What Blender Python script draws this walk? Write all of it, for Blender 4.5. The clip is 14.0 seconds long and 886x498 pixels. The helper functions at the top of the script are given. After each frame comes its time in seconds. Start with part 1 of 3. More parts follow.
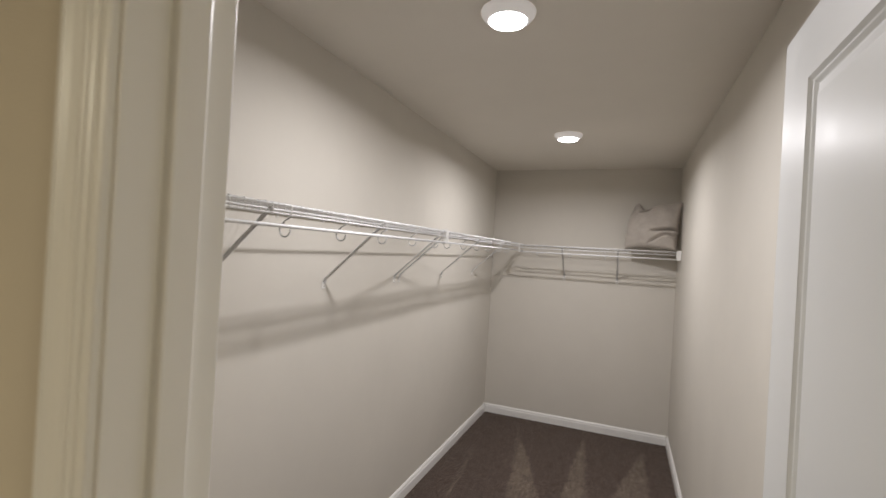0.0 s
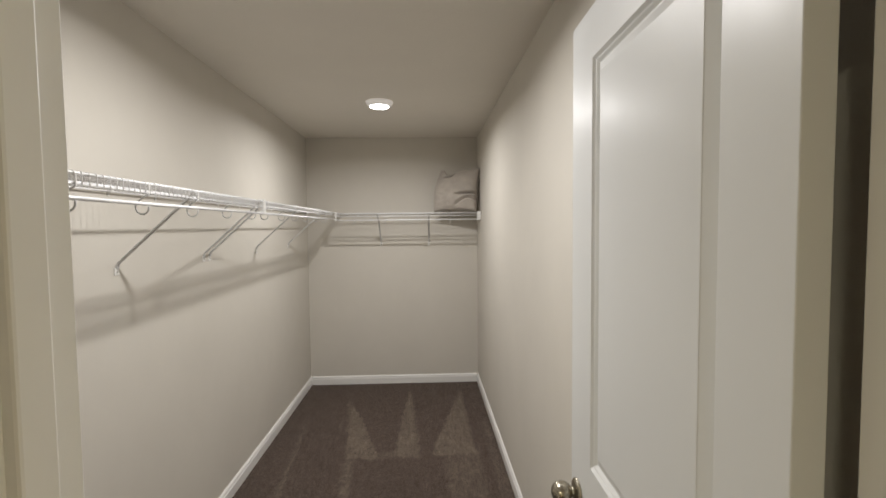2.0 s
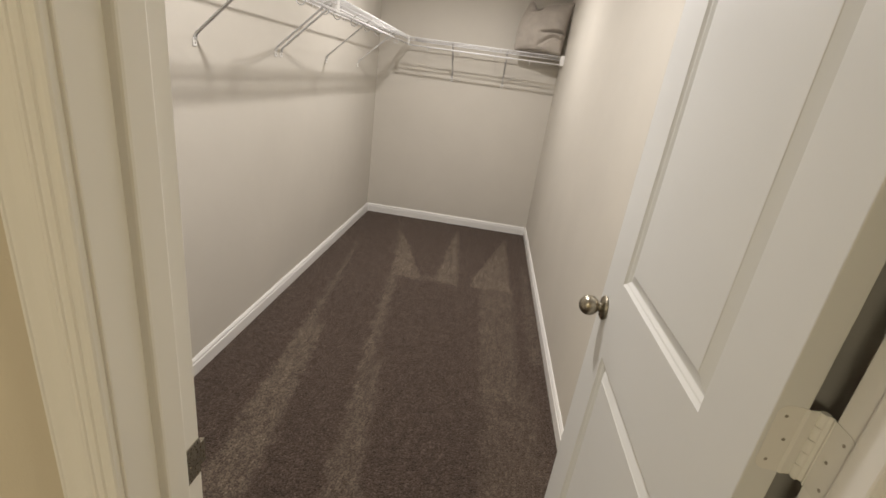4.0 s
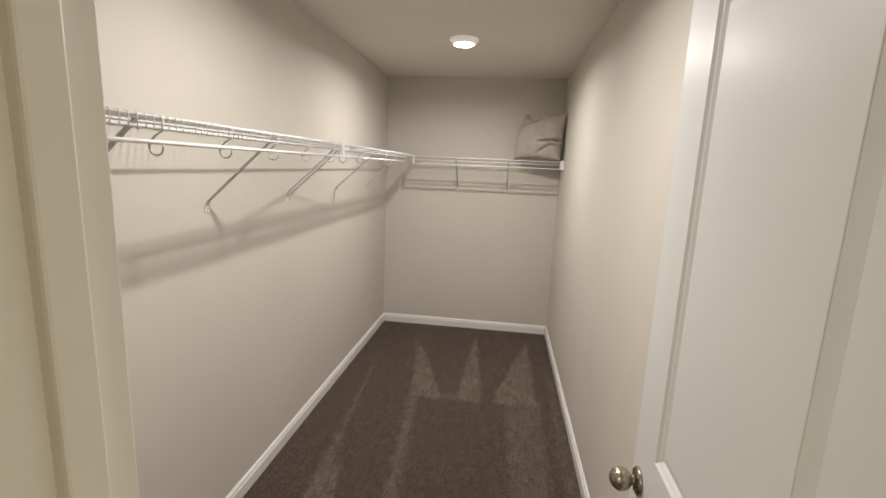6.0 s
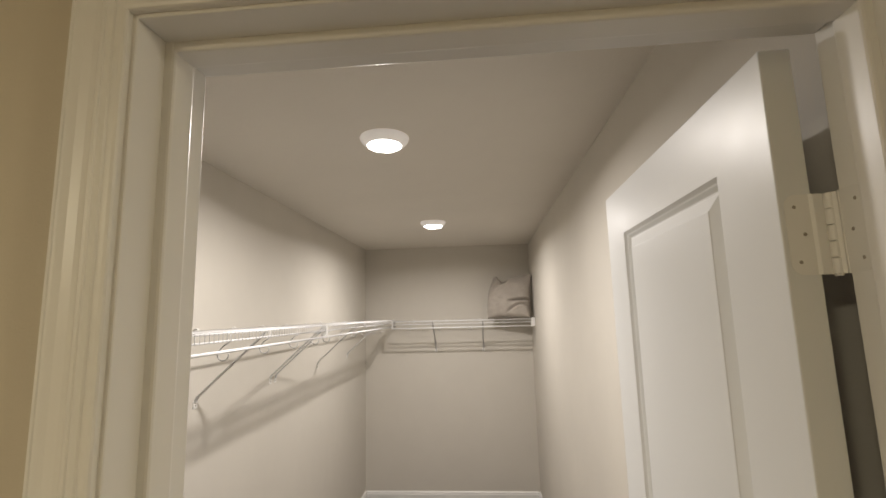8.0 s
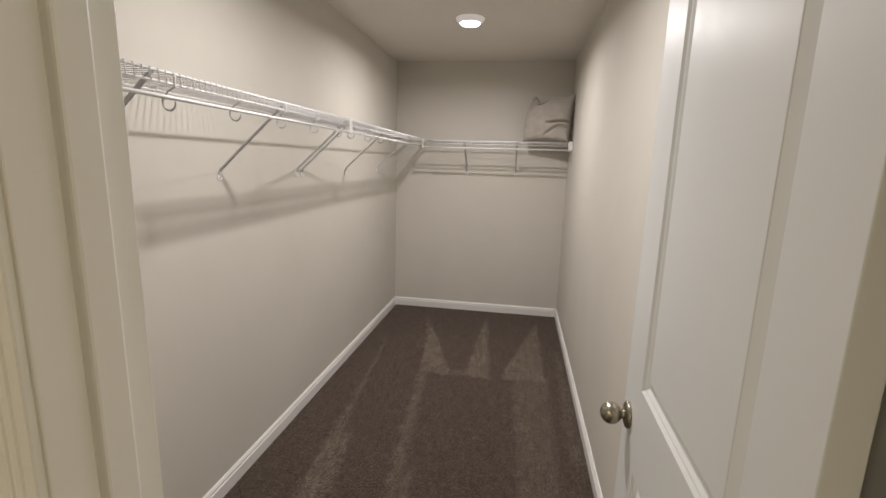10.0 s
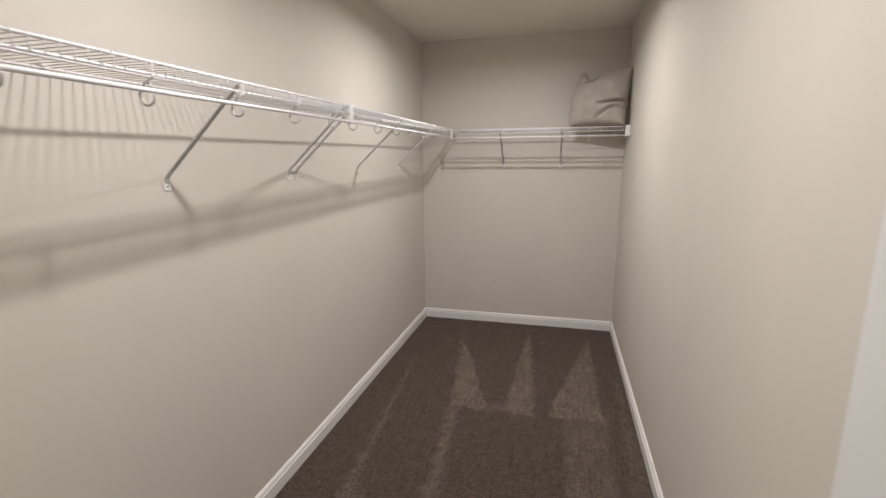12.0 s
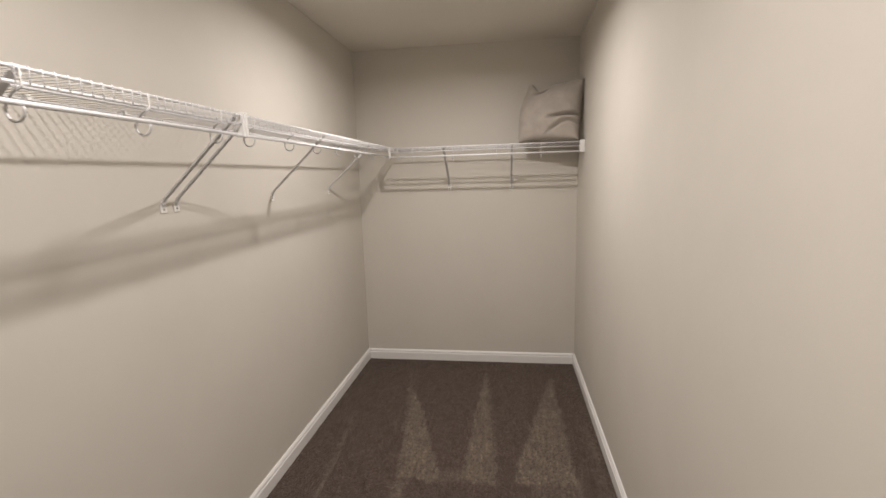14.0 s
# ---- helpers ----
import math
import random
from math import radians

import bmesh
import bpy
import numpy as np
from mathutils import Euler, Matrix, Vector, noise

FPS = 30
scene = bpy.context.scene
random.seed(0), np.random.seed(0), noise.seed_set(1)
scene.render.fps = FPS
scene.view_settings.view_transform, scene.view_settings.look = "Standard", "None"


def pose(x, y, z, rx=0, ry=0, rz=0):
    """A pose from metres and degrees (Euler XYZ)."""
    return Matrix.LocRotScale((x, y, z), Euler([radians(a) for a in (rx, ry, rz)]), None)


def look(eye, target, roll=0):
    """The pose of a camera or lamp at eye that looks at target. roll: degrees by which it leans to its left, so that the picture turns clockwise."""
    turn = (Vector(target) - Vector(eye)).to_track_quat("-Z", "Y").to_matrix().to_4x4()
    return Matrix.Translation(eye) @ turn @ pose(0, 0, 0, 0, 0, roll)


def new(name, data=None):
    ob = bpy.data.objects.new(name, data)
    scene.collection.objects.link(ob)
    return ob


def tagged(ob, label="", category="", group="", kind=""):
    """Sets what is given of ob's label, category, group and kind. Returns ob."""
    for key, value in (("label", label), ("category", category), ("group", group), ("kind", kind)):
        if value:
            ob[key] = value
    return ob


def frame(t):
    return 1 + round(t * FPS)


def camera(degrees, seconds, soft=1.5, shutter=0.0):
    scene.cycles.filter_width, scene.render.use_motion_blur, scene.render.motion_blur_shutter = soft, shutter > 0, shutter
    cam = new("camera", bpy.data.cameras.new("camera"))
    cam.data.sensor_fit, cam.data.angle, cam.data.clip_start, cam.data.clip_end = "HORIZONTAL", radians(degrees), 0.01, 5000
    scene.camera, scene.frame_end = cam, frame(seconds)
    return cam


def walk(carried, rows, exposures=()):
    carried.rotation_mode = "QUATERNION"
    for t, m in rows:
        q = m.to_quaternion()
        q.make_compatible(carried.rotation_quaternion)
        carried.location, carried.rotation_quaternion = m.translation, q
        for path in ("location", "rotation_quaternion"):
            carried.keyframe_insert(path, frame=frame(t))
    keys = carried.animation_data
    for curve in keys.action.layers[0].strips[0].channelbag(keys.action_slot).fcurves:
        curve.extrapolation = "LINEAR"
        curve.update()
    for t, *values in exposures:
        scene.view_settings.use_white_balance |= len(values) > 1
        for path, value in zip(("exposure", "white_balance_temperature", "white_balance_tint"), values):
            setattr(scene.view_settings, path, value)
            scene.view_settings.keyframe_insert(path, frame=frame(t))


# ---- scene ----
cam = camera(88.73, 14.0, 1.6, 0.3)
PATH = [
    (0, (1.247, 0.584, 1.591), (0.498, 2.438, 1.598), 3.26),
    (0.5, (1.197, 0.708, 1.618), (0.671, 2.637, 1.685), 1.15),
    (0.8, (1.199, 0.744, 1.612), (0.783, 2.698, 1.707), -1.07),
    (1, (1.174, 0.731, 1.605), (0.857, 2.704, 1.685), -1.61),
    (1.5, (1.162, 0.591, 1.591), (1.130, 2.591, 1.571), -1.03),
    (2, (1.154, 0.541, 1.559), (1.229, 2.537, 1.460), -0.58),
    (2.5, (1.153, 0.529, 1.492), (1.198, 2.513, 1.239), 2.12),
    (3, (1.153, 0.524, 1.423), (1.142, 2.461, 0.927), 5.77),
    (3.2, (1.142, 0.514, 1.398), (1.122, 2.426, 0.811), 6.97),
    (5.3, (1.186, 0.563, 1.497), (0.862, 2.392, 0.756), 4.22),
    (5.5, (1.178, 0.588, 1.536), (0.854, 2.470, 0.941), 3.23),
    (6, (1.167, 0.611, 1.608), (0.914, 2.562, 1.249), 2.42),
    (6.5, (1.181, 0.567, 1.666), (0.988, 2.549, 1.477), 1.71),
    (7, (1.183, 0.511, 1.701), (1.029, 2.505, 1.721), 0.17),
    (7.5, (1.176, 0.477, 1.723), (1.028, 2.464, 1.902), -0.68),
    (8, (1.179, 0.443, 1.742), (1.019, 2.416, 2.030), -1.48),
    (8.5, (1.168, 0.484, 1.668), (1.005, 2.449, 1.999), -1.52),
    (9, (1.185, 0.536, 1.548), (0.948, 2.520, 1.474), 0.07),
    (9.2, (1.194, 0.537, 1.521), (0.950, 2.508, 1.292), 0.58),
    (11.3, (1.258, 0.719, 1.480), (0.792, 2.619, 1.062), 0.67),
    (11.5, (1.237, 0.808, 1.481), (0.751, 2.704, 1.069), 0.08),
    (12, (1.196, 1.100, 1.489), (0.702, 2.996, 1.086), -0.52),
    (12.5, (1.155, 1.445, 1.480), (0.756, 3.378, 1.161), -1.77),
    (13, (1.136, 1.638, 1.485), (0.819, 3.588, 1.175), -1.75),
    (13.5, (1.141, 1.688, 1.486), (0.844, 3.641, 1.175), -1.85),
    (14, (1.160, 1.541, 1.488), (0.873, 3.494, 1.169), -1.67),
]
EXPOSURES = [
    (0.0, -0.21, 6080, 12.5), (0.5, -0.21, 6000, 11.5), (1.0, -0.26, 6100, 10), (1.5, -0.20, 6200, 9), (2.0, -0.15, 6200, 9), (2.5, 0.0, 6250, 9),
    (3.0, 0.06, 6350, 10), (5.5, 0.09, 6500, 11), (6.0, -0.02, 6500, 11), (6.5, -0.14, 6500, 11), (7.0, -0.17, 6500, 11), (7.5, -0.04, 6550, 11),
    (8.0, -0.04, 6550, 11), (8.5, -0.10, 6450, 12), (9.0, -0.19, 6320, 12.5), (11.5, -0.08, 6270, 12), (12.0, -0.10, 6240, 14), (12.5, -0.10, 6260, 15),
    (13.0, -0.12, 6450, 14), (13.5, -0.10, 6450, 14), (14.0, -0.10, 6500, 14),
]
walk(cam, [(t, look(eye, target, roll)) for t, eye, target, roll in PATH], EXPOSURES)

# ---- light ----
SUNLESS = bpy.data.worlds.new("indoors")
SUNLESS.use_nodes = True
SUNLESS.node_tree.nodes["Background"].inputs[0].default_value = (0.5, 0.5, 0.5, 1)
SUNLESS.node_tree.nodes["Background"].inputs[1].default_value = 0.0
scene.world = SUNLESS
CEIL = 2.431
LAMPS = [(0.826, 2.108), (0.841, 3.760)]
LAMP_Z = CEIL - 0.044
LAMP_WATTS = (17.6, 19.2)
# unseen warm fill lights, added and placed to light the jambs and door edge
HALL_FILLS = [(2.55, 0.20, 14.5), (-0.35, -1.50, 52.0)]


def disc_lamp(name, x, y, z, size, watts, colour, spread=180):
    data = bpy.data.lights.new(name, "AREA")
    data.shape, data.size, data.energy, data.color, data.spread = "DISK", size, watts, colour, radians(spread)
    ob = new(name, data)
    ob.matrix_world = pose(x, y, z)
    return ob


for (lx, ly), watts in zip(LAMPS, LAMP_WATTS):
    disc_lamp("downlight_glow", lx, ly, LAMP_Z - 0.005, 0.086, watts, (1.0, 0.945, 0.895), 168)
for lx, ly, watts in HALL_FILLS:
    disc_lamp("hall_fill_glow", lx, ly, CEIL - 0.07, 0.26, watts, (1.0, 0.885, 0.63))


# ---- materials ----
def mat(name):
    m = bpy.data.materials.new(name)
    m.use_nodes = True
    nt = m.node_tree
    return m, nt, nt.nodes["Principled BSDF"]


def node(nt, kind, **values):
    n = nt.nodes.new(kind)
    for k, v in values.items():
        if k in n.inputs:
            n.inputs[k].default_value = v
    return n


def coords(nt):
    return nt.nodes.new("ShaderNodeTexCoord").outputs["Object"]


def noise_tex(nt, scale, detail=4.0, rough=0.55, vec=None):
    n = node(nt, "ShaderNodeTexNoise", Scale=scale, Detail=detail, Roughness=rough)
    nt.links.new(vec if vec is not None else coords(nt), n.inputs["Vector"])
    return n.outputs["Fac"]


def ramp(nt, fac, stops):
    r = nt.nodes.new("ShaderNodeValToRGB")
    el = r.color_ramp.elements
    while len(el) < len(stops):
        el.new(0.5)
    for e, (p, c) in zip(el, stops):
        e.position, e.color = p, (*c, 1) if len(c) == 3 else c
    nt.links.new(fac, r.inputs["Fac"])
    return r.outputs["Color"]


def mix_colour(nt, fac, a, b):
    m = nt.nodes.new("ShaderNodeMix")
    m.data_type = "RGBA"
    for sock, v in ((m.inputs[0], fac), (m.inputs[6], a), (m.inputs[7], b)):
        if isinstance(v, (tuple, float, int)):
            sock.default_value = (*v, 1) if isinstance(v, tuple) else v
        else:
            nt.links.new(v, sock)
    return m.outputs[2]


def maths(nt, op, a, b=None, c=None):
    m = nt.nodes.new("ShaderNodeMath")
    m.operation = op
    for i, v in enumerate((a, b, c)):
        if v is None:
            continue
        if isinstance(v, (float, int)):
            m.inputs[i].default_value = v
        else:
            nt.links.new(v, m.inputs[i])
    return m.outputs[0]


def bump(nt, bsdf, height, strength, distance):
    b = node(nt, "ShaderNodeBump", Strength=strength, Distance=distance)
    nt.links.new(height, b.inputs["Height"])
    nt.links.new(b.outputs["Normal"], bsdf.inputs["Normal"])
    return b


def shade(c, k):
    return tuple(v * k for v in c)


def paint(name, colour, rough, stipple, depth, patch=0.03, level=0.5):
    """Rolled or sprayed paint: slight patchiness, fine stipple, gloss that wanders a little."""
    m, nt, b = mat(name)
    vec = coords(nt)
    big = noise_tex(nt, 2.3, 3, 0.5, vec)
    b.inputs["Base Color"].default_value = (*colour, 1)
    col = ramp(nt, big, [(0.3, shade(colour, 1 - patch)), (0.7, shade(colour, 1 + patch * 0.6))])
    scuff = noise_tex(nt, 9.0, 6, 0.7, vec)
    mask = ramp(nt, scuff, [(0.45, (0, 0, 0)), (0.85, (1, 1, 1))])
    col = mix_colour(nt, maths(nt, "MULTIPLY", mask, 0.30), col, shade(colour, 1 - 2.2 * patch))
    nt.links.new(col, b.inputs["Base Color"])
    fine = noise_tex(nt, stipple, 3, 0.6, vec)
    wave = noise_tex(nt, stipple * 0.12, 2, 0.5, vec)
    h = maths(nt, "ADD", fine, maths(nt, "MULTIPLY", wave, 1.5))
    bump(nt, b, h, 0.5, depth)
    r = ramp(nt, noise_tex(nt, 5.0, 4, 0.6, vec), [(0.3, (rough - 0.05,) * 3), (0.7, (rough + 0.05,) * 3)])
    nt.links.new(r, b.inputs["Roughness"])
    b.inputs["Specular IOR Level"].default_value = level
    return m


WALL = paint("greige_wall_paint", (0.64, 0.606, 0.541), 0.74, 300.0, 0.0005, 0.025, 0.35)
HALL_WALL = paint("cream_hall_paint", (0.66, 0.60, 0.49), 0.72, 330.0, 0.0010, 0.025, 0.35)
CEILING = paint("flat_ceiling_paint", (0.775, 0.735, 0.665), 0.9, 260.0, 0.0016, 0.02, 0.2)
TRIM = paint("semi_gloss_trim_paint", (0.85, 0.84, 0.815), 0.36, 120.0, 0.00005, 0.012)
DOOR = paint("satin_door_paint", (0.745, 0.755, 0.75), 0.38, 140.0, 0.00007, 0.010)
HINGE = paint("painted_hinge_metal", (0.80, 0.79, 0.76), 0.38, 140.0, 0.0001, 0.02)
WIRE = paint("white_epoxy_coated_wire", (0.84, 0.84, 0.845), 0.32, 200.0, 0.0002, 0.02)
# white steel of brackets and hooks, darkened in colour for the shade on them
SHADED_STEEL = paint("shaded_white_steel", (0.56, 0.555, 0.55), 0.40, 200.0, 0.0002, 0.03)
PLASTIC = paint("white_plastic", (0.84, 0.83, 0.80), 0.42, 200.0, 0.0002, 0.02)


def metal(name, colour, rough):
    m, nt, b = mat(name)
    vec = coords(nt)
    col = ramp(nt, noise_tex(nt, 60, 4, 0.6, vec), [(0.3, shade(colour, 0.85)), (0.7, colour)])
    nt.links.new(col, b.inputs["Base Color"])
    b.inputs["Metallic"].default_value = 1.0
    r = ramp(nt, noise_tex(nt, 300, 2, 0.6, vec), [(0.3, (rough - 0.06,) * 3), (0.7, (rough + 0.06,) * 3)])
    nt.links.new(r, b.inputs["Roughness"])
    return m


NICKEL = metal("satin_nickel", (0.40, 0.365, 0.295), 0.30)
STEEL = metal("dull_screw_steel", (0.42, 0.39, 0.34), 0.42)


def glowing(name, colour, strength):
    m, nt, b = mat(name)
    b.inputs["Base Color"].default_value = (0.9, 0.9, 0.88, 1)
    b.inputs["Emission Color"].default_value = (*colour, 1)
    b.inputs["Emission Strength"].default_value = strength
    return m


LENS = glowing("lit_lamp_lens", (1.0, 0.95, 0.89), 12.0)
ROOM_GLOW = glowing("added_light_diffuser", (1.0, 0.90, 0.72), 1.6)
# weak emission on the trim ring stands in for the halo round the lamp
HALO_RING = glowing("lamp_halo_glow", (1.0, 0.90, 0.82), 0.22)


def band(nt, x, y, y0, y1, l0, l1, r0, r1, soft, gain):
    """A strip of brushed pile from y0 to y1; its left and right edges run from l0, r0 to l1, r1."""
    f = maths(nt, "DIVIDE", maths(nt, "SUBTRACT", y, y0), y1 - y0)
    left = maths(nt, "MULTIPLY_ADD", f, l1 - l0, l0)
    right = maths(nt, "MULTIPLY_ADD", f, r1 - r0, r0)
    a = maths(nt, "DIVIDE", maths(nt, "SUBTRACT", x, left), soft)
    b = maths(nt, "DIVIDE", maths(nt, "SUBTRACT", right, x), soft)
    c = maths(nt, "DIVIDE", maths(nt, "SUBTRACT", y, y0), soft * 1.6)
    d = maths(nt, "DIVIDE", maths(nt, "SUBTRACT", y1, y), soft * 4)
    m = maths(nt, "MINIMUM", maths(nt, "MINIMUM", a, b), maths(nt, "MINIMUM", c, d))
    n = nt.nodes.new("ShaderNodeClamp")
    nt.links.new(maths(nt, "ADD", m, 0.5), n.inputs[0])
    return maths(nt, "MULTIPLY", n.outputs[0], gain)


def carpet(name):
    m, nt, b = mat(name)
    vec = coords(nt)
    sep = nt.nodes.new("ShaderNodeSeparateXYZ")
    nt.links.new(vec, sep.inputs[0])
    wob = maths(nt, "MULTIPLY", maths(nt, "SUBTRACT", noise_tex(nt, 14, 3, 0.6, vec), 0.5), 0.085)
    wob2 = maths(nt, "MULTIPLY", maths(nt, "SUBTRACT", noise_tex(nt, 120, 2, 0.6, vec), 0.5), 0.05)
    x = maths(nt, "ADD", maths(nt, "ADD", sep.outputs[0], wob), wob2)
    y = maths(nt, "ADD", sep.outputs[1], maths(nt, "MULTIPLY", wob, 1.5))
    strips = [
        (3.542, 4.466, 0.589, 0.488, 0.824, 0.516, 0.018, 1.0),
        (4.01, 4.862, 0.523, 0.389, 0.568, 0.399, 0.014, 0.6),
        (3.542, 3.623, 0.589, 0.604, 0.939, 0.929, 0.016, 0.6),
        (3.54, 4.786, 0.919, 0.975, 1.109, 0.991, 0.018, 1.0),
        (3.548, 4.721, 1.164, 1.445, 1.488, 1.467, 0.018, 1.0),
        (2.587, 4.135, 0.29, 0.177, 0.346, 0.189, 0.025, 0.75),
        (0.74, 2.709, 0.42, 0.275, 0.64, 0.396, 0.03, 0.95),
        (2.335, 3.563, 0.688, 0.589, 0.758, 0.649, 0.03, 0.7),
        (0.74, 2.483, 0.86, 0.692, 1.02, 0.792, 0.035, 0.7),
        (2.28, 3.598, 1.306, 1.259, 1.496, 1.508, 0.04, 0.60),
        (0.74, 2.48, 1.33, 1.318, 1.64, 1.563, 0.06, 0.42),
        (3.96, 4.821, 0.46, 0.457, 0.478, 0.464, 0.016, 0.45),
        (2.683, 4.103, 1.562, 1.586, 1.652, 1.615, 0.03, 0.45),
    ]
    total = None
    for s in strips:
        v = band(nt, x, y, *s)
        total = v if total is None else maths(nt, "MAXIMUM", total, v)
    patch = ramp(nt, noise_tex(nt, 7, 5, 0.65, vec), [(0.30, (0.55,) * 3), (0.62, (1, 1, 1))])
    fleck = ramp(nt, noise_tex(nt, 95, 3, 0.75, vec), [(0.36, (0.45,) * 3), (0.60, (1, 1, 1))])
    total = maths(nt, "MULTIPLY", maths(nt, "MULTIPLY", total, patch), fleck)
    # pile brushed lengthwise leaves faint streaks
    brushed = nt.nodes.new("ShaderNodeVectorMath")
    brushed.operation = "MULTIPLY"
    brushed.inputs[1].default_value = (1.0, 0.16, 1.0)
    nt.links.new(vec, brushed.inputs[0])
    streak = ramp(nt, noise_tex(nt, 48, 4, 0.65, brushed.outputs[0]), [(0.32, (0.80,) * 3), (0.68, (1.14,) * 3)])
    total = maths(nt, "MULTIPLY", total, streak)
    vor = node(nt, "ShaderNodeTexVoronoi", Scale=190.0)
    nt.links.new(vec, vor.inputs["Vector"])
    tuft = vor.outputs["Distance"]
    pick = nt.nodes.new("ShaderNodeSeparateColor")
    nt.links.new(vor.outputs["Color"], pick.inputs[0])
    speck = ramp(nt, pick.outputs[0], [(0.0, (0.052, 0.036, 0.028)), (0.45, (0.090, 0.064, 0.051)), (0.8, (0.120, 0.088, 0.071)), (1.0, (0.185, 0.140, 0.113))])
    light = ramp(nt, pick.outputs[1], [(0.0, (0.090, 0.066, 0.053)), (0.5, (0.202, 0.160, 0.122)), (1.0, (0.40, 0.330, 0.255))])
    col = mix_colour(nt, total, speck, light)
    cloud = ramp(nt, noise_tex(nt, 22, 5, 0.7, vec), [(0.3, (0.68,) * 3), (0.7, (1.00,) * 3)])
    streak_mix = maths(nt, "MULTIPLY", cloud, streak)
    mul = nt.nodes.new("ShaderNodeMix")
    mul.data_type, mul.blend_type = "RGBA", "MULTIPLY"
    mul.inputs[0].default_value = 1.0
    nt.links.new(col, mul.inputs[6])
    nt.links.new(streak_mix, mul.inputs[7])
    nt.links.new(mul.outputs[2], b.inputs["Base Color"])
    h = maths(nt, "SUBTRACT", maths(nt, "MULTIPLY", noise_tex(nt, 420, 3, 0.7, vec), 0.6), maths(nt, "MULTIPLY", tuft, 1.0))
    bump(nt, b, h, 0.9, 0.006)
    b.inputs["Roughness"].default_value = 0.95
    b.inputs["Specular IOR Level"].default_value = 0.1
    b.inputs["Sheen Weight"].default_value = 0.25
    b.inputs["Sheen Roughness"].default_value = 0.5
    b.inputs["Sheen Tint"].default_value = (0.6, 0.52, 0.47, 1)
    return m


CARPET = carpet("brown_cut_pile_carpet")


def fabric(name, colour):
    m, nt, b = mat(name)
    vec = coords(nt)
    sep = nt.nodes.new("ShaderNodeSeparateXYZ")
    nt.links.new(vec, sep.inputs[0])
    wx = maths(nt, "SINE", maths(nt, "MULTIPLY", sep.outputs[0], 2600.0))
    wz = maths(nt, "SINE", maths(nt, "MULTIPLY", sep.outputs[2], 2600.0))
    weave = maths(nt, "MULTIPLY", wx, wz)
    col = ramp(nt, noise_tex(nt, 11, 5, 0.65, vec), [(0.3, shade(colour, 0.86)), (0.7, shade(colour, 1.08))])
    nt.links.new(col, b.inputs["Base Color"])
    bump(nt, b, maths(nt, "ADD", maths(nt, "MULTIPLY", weave, 0.3), noise_tex(nt, 160, 3, 0.6, vec)), 0.4, 0.0015)
    b.inputs["Roughness"].default_value = 0.9
    b.inputs["Specular IOR Level"].default_value = 0.15
    b.inputs["Sheen Weight"].default_value = 0.3
    return m


LINEN = fabric("taupe_linen", (0.425, 0.383, 0.335))


# ---- mesh helpers ----
def part(name, bm, material, parent=None, label="", smooth=False, at=None):
    """Links a bmesh, in world coordinates less the place of its parent, as one mesh object."""
    bmesh.ops.recalc_face_normals(bm, faces=bm.faces)
    me = bpy.data.meshes.new(name)
    bm.to_mesh(me)
    bm.free()
    if smooth:
        for p in me.polygons:
            p.use_smooth = True
    me.materials.append(material)
    ob = new(name, me)
    if parent is not None:
        ob.parent = parent
    if label:
        ob["label"] = label
    return ob


def empty(name, x, y, z):
    ob = new(name)
    ob.location = (x, y, z)
    ob.empty_display_size = 0.05
    return ob


def box(bm, lo, hi, bevel=0.0, seg=1):
    vs = [bm.verts.new((x, y, z)) for x in (lo[0], hi[0]) for y in (lo[1], hi[1]) for z in (lo[2], hi[2])]
    fs = [bm.faces.new([vs[i] for i in q]) for q in ((0, 1, 3, 2), (4, 6, 7, 5), (0, 4, 5, 1), (2, 3, 7, 6), (0, 2, 6, 4), (1, 5, 7, 3))]
    if bevel:
        es = {e for f in fs for e in f.edges}
        bmesh.ops.bevel(bm, geom=list(es), offset=bevel, segments=seg, affect="EDGES", profile=0.5)
    return bm


def boxes(*items, bevel=0.0):
    bm = bmesh.new()
    for lo, hi in items:
        box(bm, lo, hi, bevel)
    return bm


